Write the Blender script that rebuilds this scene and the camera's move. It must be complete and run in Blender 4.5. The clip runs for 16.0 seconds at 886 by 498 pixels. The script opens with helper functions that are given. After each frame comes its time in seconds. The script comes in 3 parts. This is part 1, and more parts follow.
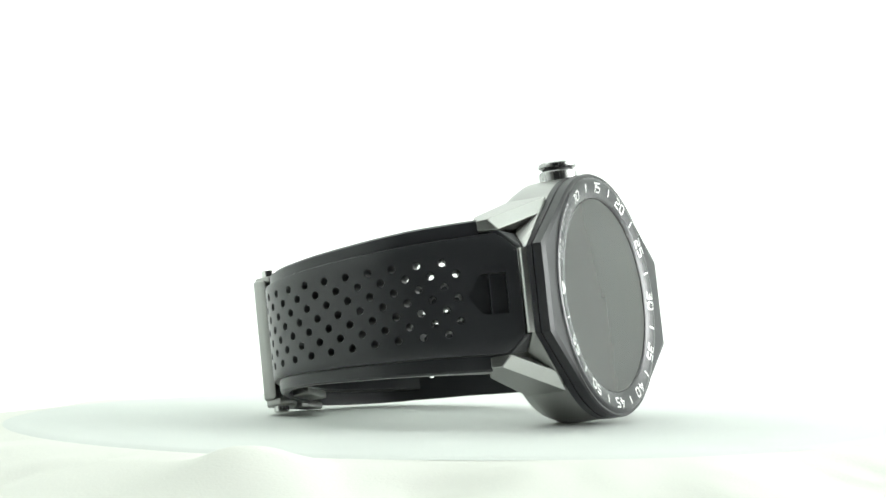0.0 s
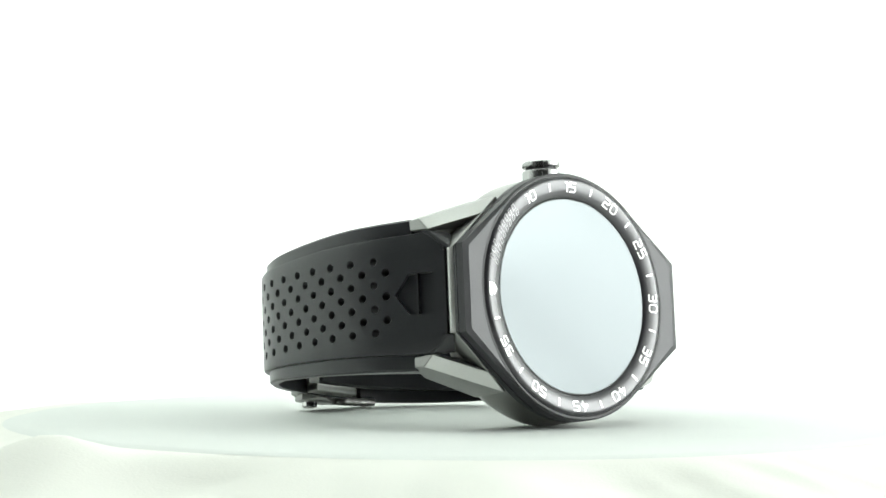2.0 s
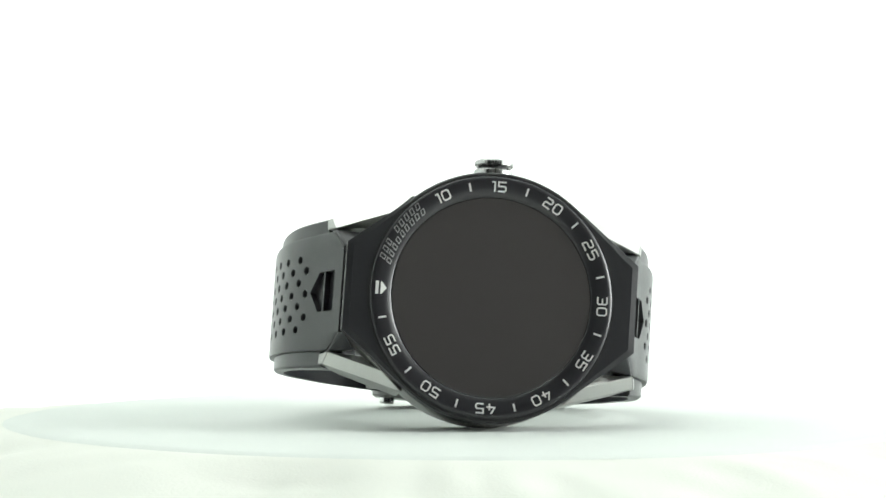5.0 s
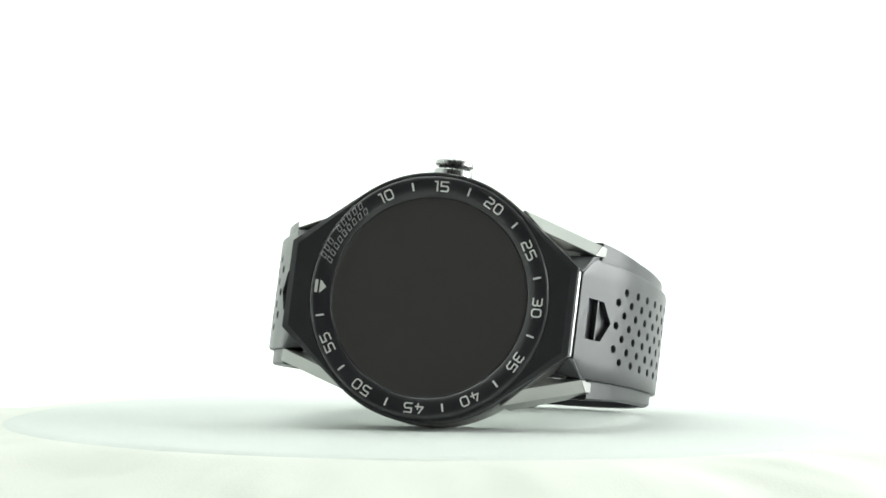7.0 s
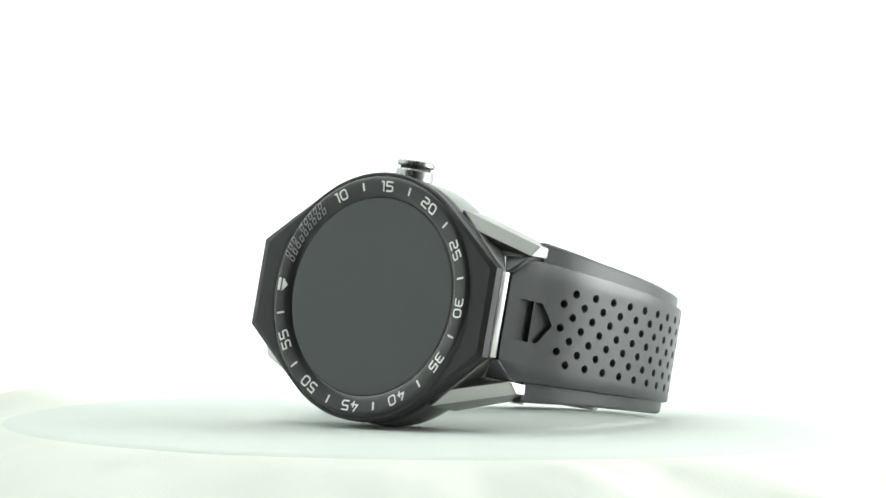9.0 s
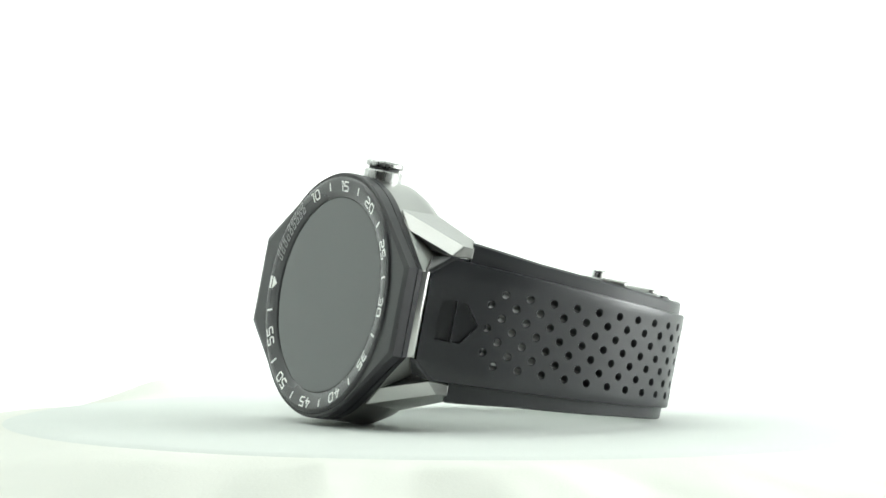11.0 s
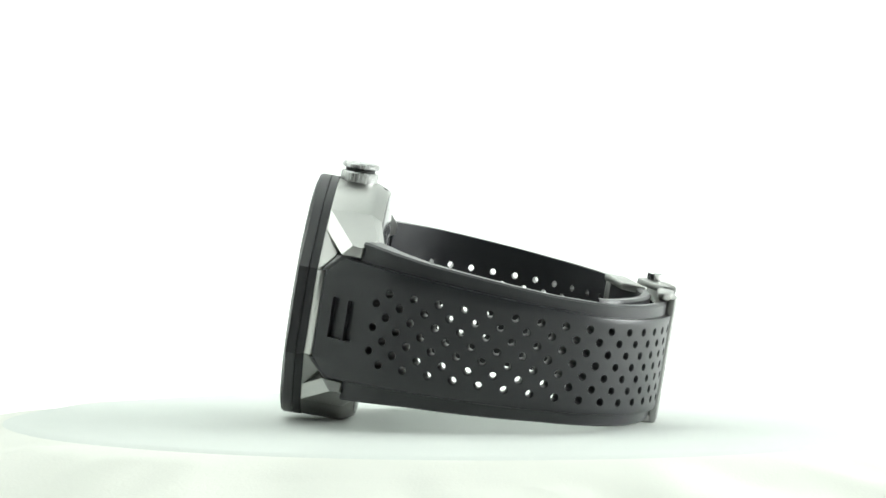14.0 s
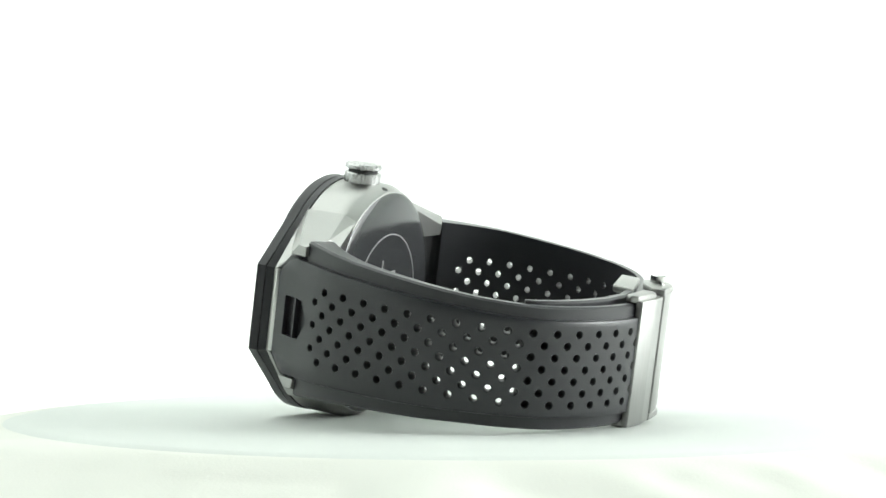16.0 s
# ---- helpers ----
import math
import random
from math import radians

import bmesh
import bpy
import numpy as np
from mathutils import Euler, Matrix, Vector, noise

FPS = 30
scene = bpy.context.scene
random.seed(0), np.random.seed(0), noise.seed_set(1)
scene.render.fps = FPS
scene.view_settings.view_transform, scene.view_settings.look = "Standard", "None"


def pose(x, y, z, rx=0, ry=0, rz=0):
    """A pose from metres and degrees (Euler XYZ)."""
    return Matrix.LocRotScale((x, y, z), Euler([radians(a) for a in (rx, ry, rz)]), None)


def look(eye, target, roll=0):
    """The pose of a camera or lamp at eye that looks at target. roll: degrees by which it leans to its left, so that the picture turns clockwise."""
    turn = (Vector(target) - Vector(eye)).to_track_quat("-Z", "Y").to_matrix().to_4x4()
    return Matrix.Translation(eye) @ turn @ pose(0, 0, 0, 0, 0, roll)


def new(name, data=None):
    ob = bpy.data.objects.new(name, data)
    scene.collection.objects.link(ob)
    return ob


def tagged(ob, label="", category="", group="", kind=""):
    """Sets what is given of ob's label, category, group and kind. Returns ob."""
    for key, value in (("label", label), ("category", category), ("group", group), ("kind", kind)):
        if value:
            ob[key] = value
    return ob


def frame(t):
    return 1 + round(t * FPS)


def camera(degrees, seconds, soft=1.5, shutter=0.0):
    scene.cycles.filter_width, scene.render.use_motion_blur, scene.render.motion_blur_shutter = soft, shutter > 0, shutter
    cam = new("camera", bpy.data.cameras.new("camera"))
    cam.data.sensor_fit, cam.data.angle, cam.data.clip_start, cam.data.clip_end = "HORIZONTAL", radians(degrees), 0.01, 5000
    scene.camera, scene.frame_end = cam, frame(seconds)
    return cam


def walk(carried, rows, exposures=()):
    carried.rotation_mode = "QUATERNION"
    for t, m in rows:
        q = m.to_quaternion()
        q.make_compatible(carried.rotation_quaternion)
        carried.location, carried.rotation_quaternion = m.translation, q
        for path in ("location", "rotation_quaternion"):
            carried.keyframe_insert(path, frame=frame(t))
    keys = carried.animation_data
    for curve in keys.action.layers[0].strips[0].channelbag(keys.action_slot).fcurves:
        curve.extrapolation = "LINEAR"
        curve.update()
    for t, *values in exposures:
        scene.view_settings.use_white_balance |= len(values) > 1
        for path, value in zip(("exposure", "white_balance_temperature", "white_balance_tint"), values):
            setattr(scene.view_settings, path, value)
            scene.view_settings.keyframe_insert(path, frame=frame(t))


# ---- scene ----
MM = 0.001
EYE = (0.00000, -0.54745, 0.03972)
cam = camera(17.057, 16.0, soft=1.6)
VIEW = look(EYE, (-0.00338, 0.05248, 0.03066), 0.250)
walk(cam, [(0.0, VIEW), (16.0, VIEW)], [(0.0, 0.0, 6500, 10), (16.0, 0.0, 6500, 10)])

# ---- light ----
world = bpy.data.worlds.new("studio_dark")
scene.world = world
world.use_nodes = True
world.node_tree.nodes["Background"].inputs[0].default_value = (0.9, 1.0, 0.94, 1)
world.node_tree.nodes["Background"].inputs[1].default_value = 0.23


def softbox(name, eye, target, w, h, watts, color):
    data = bpy.data.lights.new(name, "AREA")
    data.shape, data.size, data.size_y, data.energy, data.color = "RECTANGLE", w, h, watts, color
    ob = new(name, data)
    ob.matrix_world = look(eye, target)
    return ob


core = softbox("softbox_core", (0.74, -0.02, 0.20), (0, -0.02, 0.20), 0.50, 0.42, 6.4, (0.955, 1.0, 0.99))
key = softbox("softbox_key", (0.77, -0.01, 0.21), (0, -0.01, 0.21), 1.0, 0.44, 6.2, (0.965, 1.0, 0.975))


def crumpled_diffuser(lamp, scale, low, high, near, far, edge):
    """The lamp shines through a creased cloth: folds in its brightness, and a bright middle that fades to its two sides."""
    lamp.data.use_nodes = True
    nt = lamp.data.node_tree
    glow = next(n for n in nt.nodes if n.type == "EMISSION")
    at = nt.nodes.new("ShaderNodeNewGeometry")
    fold = nt.nodes.new("ShaderNodeTexNoise")
    fold.inputs["Scale"].default_value, fold.inputs["Detail"].default_value, fold.inputs["Distortion"].default_value = scale, 2.5, 1.6
    nt.links.new(at.outputs["Position"], fold.inputs["Vector"])
    span = nt.nodes.new("ShaderNodeMapRange")
    span.inputs["From Min"].default_value, span.inputs["From Max"].default_value = 0.38, 0.62
    span.inputs["To Min"].default_value, span.inputs["To Max"].default_value = low, high
    nt.links.new(fold.outputs["Fac"], span.inputs["Value"])
    axis = nt.nodes.new("ShaderNodeSeparateXYZ")
    nt.links.new(at.outputs["Position"], axis.inputs[0])
    off = nt.nodes.new("ShaderNodeMath")
    off.operation = "SUBTRACT"
    off.inputs[1].default_value = lamp.matrix_world.translation.y
    nt.links.new(axis.outputs["Y"], off.inputs[0])
    size = nt.nodes.new("ShaderNodeMath")
    size.operation = "ABSOLUTE"
    nt.links.new(off.outputs[0], size.inputs[0])
    fade = nt.nodes.new("ShaderNodeMapRange")
    fade.interpolation_type = "SMOOTHSTEP"
    fade.inputs["From Min"].default_value, fade.inputs["From Max"].default_value = near, far
    fade.inputs["To Min"].default_value, fade.inputs["To Max"].default_value = 1.0, edge
    nt.links.new(size.outputs[0], fade.inputs["Value"])
    both = nt.nodes.new("ShaderNodeMath")
    both.operation = "MULTIPLY"
    nt.links.new(span.outputs["Result"], both.inputs[0])
    nt.links.new(fade.outputs["Result"], both.inputs[1])
    nt.links.new(both.outputs[0], glow.inputs["Strength"])


crumpled_diffuser(core, 5.0, 0.85, 1.15, 0.08, 0.25, 0.12)
crumpled_diffuser(key, 8.0, 0.5, 1.45, 0.12, 0.5, 0.25)
# two unseen lamps added in place of the glow of the tent's side walls
softbox("east_wall_glow", (0.79, -0.05, 0.34), (0, -0.05, 0.30), 1.1, 0.66, 3.0, (0.965, 1.0, 0.975))
softbox("west_wall_glow", (-0.77, 0.05, 0.30), (0, 0.05, 0.26), 1.3, 0.6, 0.6, (0.96, 1.0, 0.965))
softbox("softbox_top", (-0.42, 0.12, 0.74), (-0.15, 0.06, 0), 0.72, 0.9, 3.4, (0.95, 1.0, 0.962))
# unseen fill lamp, added so that the backdrop burns out to white
softbox("backdrop_fill", (-0.12, 0.45, 0.74), (-0.12, 1.0, 0.1), 1.3, 0.3, 2.9, (0.96, 1.0, 0.965))


# ---- materials ----
def material(name, base, rough=0.5, metal=0.0, spec=0.5, coat=0.0, grain=0.0, grain_scale=900.0, bump=0.0, bump_scale=1500.0, blotch=0.0, blotch_scale=60.0, stretch=(1, 1, 1), ior=1.5):
    m = bpy.data.materials.new(name)
    m.use_nodes = True
    nt = m.node_tree
    b = nt.nodes["Principled BSDF"]
    b.inputs["Base Color"].default_value = (*base, 1)
    b.inputs["Roughness"].default_value = rough
    b.inputs["Metallic"].default_value = metal
    b.inputs["Specular IOR Level"].default_value = spec
    b.inputs["IOR"].default_value = ior
    b.inputs["Coat Weight"].default_value = coat
    b.inputs["Coat Roughness"].default_value = 0.03
    co = nt.nodes.new("ShaderNodeTexCoord")
    mp = nt.nodes.new("ShaderNodeMapping")
    mp.inputs["Scale"].default_value = stretch
    nt.links.new(co.outputs["Object"], mp.inputs["Vector"])

    def tex(scale, detail):
        n = nt.nodes.new("ShaderNodeTexNoise")
        n.inputs["Scale"].default_value, n.inputs["Detail"].default_value = scale, detail
        nt.links.new(mp.outputs["Vector"], n.inputs["Vector"])
        return n.outputs["Fac"]
    if grain or blotch:
        # two scales of tone: fine grain and broad wear
        mix = nt.nodes.new("ShaderNodeMath")
        mix.operation = "MULTIPLY_ADD"
        nt.links.new(tex(grain_scale, 3), mix.inputs[0])
        mix.inputs[1].default_value = grain
        add = nt.nodes.new("ShaderNodeMath")
        add.operation = "MULTIPLY_ADD"
        nt.links.new(tex(blotch_scale, 4), add.inputs[0])
        add.inputs[1].default_value, add.inputs[2].default_value = blotch, 1 - grain / 2 - blotch / 2
        nt.links.new(add.outputs[0], mix.inputs[2])
        tone = nt.nodes.new("ShaderNodeMix")
        tone.data_type, tone.blend_type = "RGBA", "MULTIPLY"
        tone.inputs[0].default_value = 1.0
        tone.inputs[6].default_value = (*base, 1)
        nt.links.new(mix.outputs[0], tone.inputs[7])
        nt.links.new(tone.outputs[2], b.inputs["Base Color"])
        rr = nt.nodes.new("ShaderNodeMath")
        rr.operation = "MULTIPLY"
        rr.inputs[1].default_value = rough
        nt.links.new(mix.outputs[0], rr.inputs[0])
        nt.links.new(rr.outputs[0], b.inputs["Roughness"])
    if bump:
        bp = nt.nodes.new("ShaderNodeBump")
        bp.inputs["Strength"].default_value, bp.inputs["Distance"].default_value = bump, 0.0002
        nt.links.new(tex(bump_scale, 3), bp.inputs["Height"])
        nt.links.new(bp.outputs["Normal"], b.inputs["Normal"])
    return m


RUBBER = material("black_rubber", (0.0225, 0.0230, 0.0256), 0.34, spec=0.5, grain=0.2, grain_scale=2500, bump=0.08, bump_scale=4000, blotch=0.3, blotch_scale=120)
CERAMIC = material("black_ceramic", (0.026, 0.025, 0.028), 0.23, spec=0.5, grain=0.12, grain_scale=1500, blotch=0.2, blotch_scale=150)
CARBON = material("black_coated_metal", (0.020, 0.0196, 0.022), 0.42, spec=0.36, grain=0.2, grain_scale=2500, bump=0.08, bump_scale=3000, blotch=0.3, blotch_scale=150)
TITANIUM = material("bead_blasted_titanium", (0.315, 0.315, 0.305), 0.36, 1.0, grain=0.15, grain_scale=3500, bump=0.12, bump_scale=5000, blotch=0.12, blotch_scale=90)
BRUSHED = material("brushed_steel", (0.33, 0.33, 0.32), 0.42, 1.0, grain=0.2, grain_scale=1500, bump=0.1, bump_scale=1500, blotch=0.12, blotch_scale=90, stretch=(0.08, 1, 1))
COLLAR = material("vertically_brushed_steel", (0.36, 0.36, 0.355), 0.27, 1.0, grain=0.4, grain_scale=1400, bump=0.25, bump_scale=1500, blotch=0.12, blotch_scale=90, stretch=(0.05, 1, 1))
POLISHED = material("polished_titanium", (0.56, 0.555, 0.54), 0.33, 1.0, grain=0.1, grain_scale=2500, blotch=0.1, blotch_scale=120)
STEEL = material("polished_steel", (0.55, 0.55, 0.54), 0.15, 1.0, grain=0.1, grain_scale=2000, blotch=0.1, blotch_scale=150)
GLASS = material("dark_display_glass", (0.058, 0.053, 0.052), 0.055, ior=1.5, blotch=0.1, blotch_scale=30)
GLASS.node_tree.nodes["Principled BSDF"].inputs["Specular Tint"].default_value = (0.84, 0.97, 1.0, 1)
BACKGLASS = material("smoked_back_glass", (0.035, 0.036, 0.038), 0.16, spec=0.6, blotch=0.2, blotch_scale=80)
PRINT = material("grey_fine_print", (0.30, 0.30, 0.30), 0.4, 0.0, grain=0.1, grain_scale=3000)
PAINT = material("silver_print", (0.72, 0.72, 0.70), 0.35, 0.3, grain=0.1, grain_scale=3000)
# near-black: the shade inside gaps and holes, put into the colour
GAP_SHADE = material("painted_gap_shade", (0.010, 0.010, 0.010), 0.6)
CLOTH = material("white_cotton_cloth", (0.65, 0.655, 0.61), 0.85, spec=0.2, grain=0.03, grain_scale=2500, bump=0.25, bump_scale=1800, blotch=0.03, blotch_scale=14)
SWEEP = material("white_paper_sweep", (0.88, 0.89, 0.88), 0.8, spec=0.2, grain=0.02, grain_scale=800, bump=0.05, bump_scale=600, blotch=0.03, blotch_scale=6)
TENT = material("white_tent_fabric", (0.80, 0.84, 0.81), 0.85, spec=0.2, grain=0.04, grain_scale=1500, bump=0.2, bump_scale=900, blotch=0.05, blotch_scale=5)
ROOM = material("dark_grey_wall", (0.05, 0.05, 0.05), 0.8, grain=0.1, grain_scale=200, blotch=0.2, blotch_scale=3)
# darker than CLOTH: the flat top's shade is put into the colour
TABLE = material("shade_toned_white", (0.595, 0.62, 0.595), 0.8, spec=0.2, grain=0.08, grain_scale=1200, blotch=0.1, blotch_scale=30)

# ---- building helpers ----
# the watch's own axes: x to the crown, y to the twelve, z out of the dial, in millimetres
WATCH_TURN = Matrix((((-0.10717, -0.44262, 0.89028), (0.14583, -0.89275, -0.42629), (0.98349, 0.08414, 0.16023))))
WATCH_AT = Vector((27.02, -11.68, 23.50)) * MM
SEAT = Matrix.Translation(WATCH_AT) @ WATCH_TURN.to_4x4()


def mesh_object(name, bm, mat, smooth=None):
    """One mesh object from a bmesh; smooth: the angle in degrees below which edges shade smooth."""
    bmesh.ops.recalc_face_normals(bm, faces=bm.faces)
    if smooth:
        lim = radians(smooth)
        for fc in bm.faces:
            fc.smooth = True
        for e in bm.edges:
            if len(e.link_faces) == 2 and e.link_faces[0].normal.angle(e.link_faces[1].normal, 0) > lim:
                e.smooth = False
    me = bpy.data.meshes.new(name)
    bm.to_mesh(me)
    bm.free()
    me.materials.append(mat)
    return new(name, me)


def part(name, bm, mat, parent, label="", smooth=None):
    """Links a bmesh in watch millimetres as one mesh under a thing or a part."""
    for v in bm.verts:
        v.co *= MM
    ob = mesh_object(name, bm, mat, smooth)
    ob.parent = parent
    if not parent.parent and parent.type == "EMPTY":
        ob.matrix_local = SEAT
    if label:
        ob["label"] = label
    return ob


def lathe(profile, axis="z", n=96, at=(0, 0, 0), closed=True):
    """A turned solid; profile rows are (radius, height)."""
    bm = bmesh.new()
    rings = []
    for r, h in profile:
        ring = []
        if r < 1e-6:
            p = {"z": (0, 0, h), "x": (h, 0, 0), "y": (0, h, 0)}[axis]
            ring = [bm.verts.new(Vector(p) + Vector(at))] * n
        else:
            for i in range(n):
                a = 2 * math.pi * i / n
                u, w = r * math.cos(a), r * math.sin(a)
                p = {"z": (u, w, h), "x": (h, u, w), "y": (u, h, w)}[axis]
                ring.append(bm.verts.new(Vector(p) + Vector(at)))
        rings.append(ring)
    pairs = list(zip(rings, rings[1:]))
    if closed:
        pairs.append((rings[-1], rings[0]))
    for a, b in pairs:
        for i in range(n):
            vs = list(dict.fromkeys((a[i], a[(i + 1) % n], b[(i + 1) % n], b[i])))
            if len(vs) > 2:
                bm.faces.new(vs)
    return bm


def loft(loops):
    """A solid through closed loops of equal length, capped at both ends."""
    bm = bmesh.new()
    rows = [[bm.verts.new(p) for p in loop] for loop in loops]
    n = len(rows[0])
    for a, b in zip(rows, rows[1:]):
        for i in range(n):
            bm.faces.new((a[i], a[(i + 1) % n], b[(i + 1) % n], b[i]))
    bm.faces.new(rows[0][::-1])
    bm.faces.new(rows[-1])
    return bm


def hoop(loops):
    """A ring-shaped solid through loops of equal length, the last joined to the first."""
    bm = bmesh.new()
    rows = [[bm.verts.new(p) for p in loop] for loop in loops]
    n = len(rows[0])
    for a, b in zip(rows, rows[1:] + rows[:1]):
        for i in range(n):
            bm.faces.new((a[i], a[(i + 1) % n], b[(i + 1) % n], b[i]))
    return bm


def hull(points, bevel=0.0, segments=2):
    bm = bmesh.new()
    for p in points:
        bm.verts.new(p)
    res = bmesh.ops.convex_hull(bm, input=bm.verts)
    bmesh.ops.delete(bm, geom=list({g for g in res["geom_interior"] + res["geom_unused"] if isinstance(g, bmesh.types.BMVert)}), context="VERTS")
    bmesh.ops.dissolve_limit(bm, angle_limit=radians(1), verts=bm.verts, edges=bm.edges)
    if bevel:
        bmesh.ops.bevel(bm, geom=list(bm.edges), offset=bevel, segments=segments, affect="EDGES", profile=0.5)
    return bm


def box(lo, hi, bevel=0.0):
    return hull([(x, y, z) for x in (lo[0], hi[0]) for y in (lo[1], hi[1]) for z in (lo[2], hi[2])], bevel)


def cushion_outline(r, cx, cy, n=120):
    """Convex outline of a circle of radius r and four corners at (cx, cy)."""
    pts = []
    d = math.hypot(cx, cy)
    base = math.atan2(cy, cx)
    half = math.acos(min(1, r / d))
    for i in range(n):
        a = 2 * math.pi * i / n
        ux, uy = math.cos(a), math.sin(a)
        # distance from the centre to the outline along the ray
        best = r
        q = math.atan2(abs(uy), abs(ux))
        if q >= base:
            best = max(best, cy / max(abs(uy), 1e-6))
        elif q > base - half:
            k = base - half
            best = max(best, r / math.cos(q - k))
        pts.append((best * ux, best * uy))
    # the exact corners replace their nearest stops
    for sx in (1, -1):
        for sy in (1, -1):
            i = min(range(n), key=lambda j: (pts[j][0] - sx * cx) ** 2 + (pts[j][1] - sy * cy) ** 2)
            pts[i] = (sx * cx, sy * cy)
    return pts


# ---- the studio: turntable, sweep, tent ----
def studio():
    # paper sweep: floor curving up into the backdrop
    bm = bmesh.new()
    prof = [(-0.75, -0.045), (0.45, -0.045)]
    for i in range(1, 13):
        a = radians(90 * i / 12)
        prof.append((0.45 + 0.45 * math.sin(a), 0.405 - 0.45 * math.cos(a)))
    prof.append((0.9, 1.0))
    xs = [-1.1 + 2.2 * i / 22 for i in range(23)]
    grid = [[bm.verts.new((x, y, z)) for x in xs] for y, z in prof]
    low = [[bm.verts.new((x, y + (0.003 if z > -0.04 else 0), z - 0.003)) for x in xs] for y, z in prof]
    for g in (grid, low):
        for a, b in zip(g, g[1:]):
            for i in range(len(xs) - 1):
                bm.faces.new((a[i], a[i + 1], b[i + 1], b[i]))
    for i in range(len(prof) - 1):
        for j in (0, len(xs) - 1):
            bm.faces.new((grid[i][j], grid[i + 1][j], low[i + 1][j], low[i][j]))
    tagged(mesh_object("backdrop", bm, SWEEP, 60), "seamless white paper sweep curving up behind the turntable", "backdrop", kind="structure")

    def slab(name, lo, hi, mat, label):
        return tagged(mesh_object(name, box(lo, hi), mat), label, "wall", kind="structure")
    slab("wall_west", (-0.82, -0.66, -0.05), (-0.80, 1.05, 0.90), TENT, "white fabric side of a photo light tent")
    slab("wall_east", (0.80, -0.66, -0.05), (0.82, 1.05, 0.90), TENT, "white fabric side of a photo light tent")
    slab("ceiling", (-0.82, -0.35, 0.90), (0.82, 1.05, 0.92), TENT, "white fabric top of a photo light tent")
    slab("wall_south", (-2.0, -1.62, -0.8), (2.0, -1.6, 2.0), ROOM, "dark grey room wall behind the tripod")
    slab("floor", (-2.0, -1.6, -0.82), (2.0, 1.3, -0.8), ROOM, "dark grey studio floor below the table")


def turntable():
    base = new("turntable")
    tagged(base, "round turntable draped with a rumpled white cotton cloth", "turntable")
    bm = lathe([(0, -0.0015), (0.070, -0.0015), (0.072, -0.0022), (0.072, -0.008), (0.0, -0.008)], n=160, closed=False)
    disc = mesh_object("disc", bm, TABLE, 30)
    disc.parent = base
    bm = lathe([(0, -0.008), (0.05, -0.008), (0.055, -0.010), (0.055, -0.0445), (0, -0.0445)], closed=False)
    foot = mesh_object("foot", bm, TABLE, 30)
    foot.parent = base
    # the cloth's flat top as an added piece, toned darker for its shade
    bm = lathe([(0, 0.0), (0.0805, 0.0), (0.0822, -0.00015), (0.0838, -0.0005), (0, -0.0005)], n=180, closed=False)
    mat = mesh_object("mat", bm, TABLE, 30)
    mat.parent = base
    mat["label"] = "flat round cloth top, shade put into its grey-green colour"
    # cloth: flat over the disc, then sagging in low rumples
    bm = bmesh.new()
    nr, na = 90, 260
    rings = []
    for i in range(nr + 1):
        r = 0.001 + 0.184 * i / nr
        ring = []
        for j in range(na):
            a = 2 * math.pi * j / na
            c, s = math.cos(a), math.sin(a)
            edge = 0.0845 + 0.001 * noise.noise((1.6 * c, 1.6 * s, 0.4))
            u = max(0.0, r - edge)
            z = -0.0005 - 0.14 * u * u / (u + 0.012) - 0.5 * u * u
            swell = min(1.0, u / 0.013)
            z -= 0.0012 * min(1.0, u / 0.035)
            z += swell * (0.0026 * noise.noise((2.6 * c, 2.6 * s, 7.7 + 6 * r)) + 0.0020 * noise.noise((5.5 * c + 14 * r, 5.5 * s, 2.2 + 12 * r)) + 0.0007 * noise.noise((14 * c, 14 * s - 30 * r, 5.1 + 40 * r)))
            # one tall fold stands at the flat top's edge, with a hollow beside it
            turn = (a - radians(249.5) + math.pi) % (2 * math.pi) - math.pi
            side = turn / (0.085 if turn < 0 else 0.13)
            z += swell * (0.0036 * math.exp(-side * side - ((r - 0.101) / 0.016) ** 2) - 0.0028 * math.exp(-((turn - 0.26) / 0.15) ** 2 - ((r - 0.1) / 0.02) ** 2))
            ring.append(bm.verts.new((r * c, r * s, max(z, -0.043))))
        rings.append(ring)
    bm.faces.new(rings[0])
    for a, b in zip(rings, rings[1:]):
        for j in range(na):
            bm.faces.new((a[j], a[(j + 1) % na], b[(j + 1) % na], b[j]))
    cloth = mesh_object("cloth", bm, CLOTH, 80)
    cloth.parent = base
    cloth["label"] = "rumpled white cotton cloth"
    return base


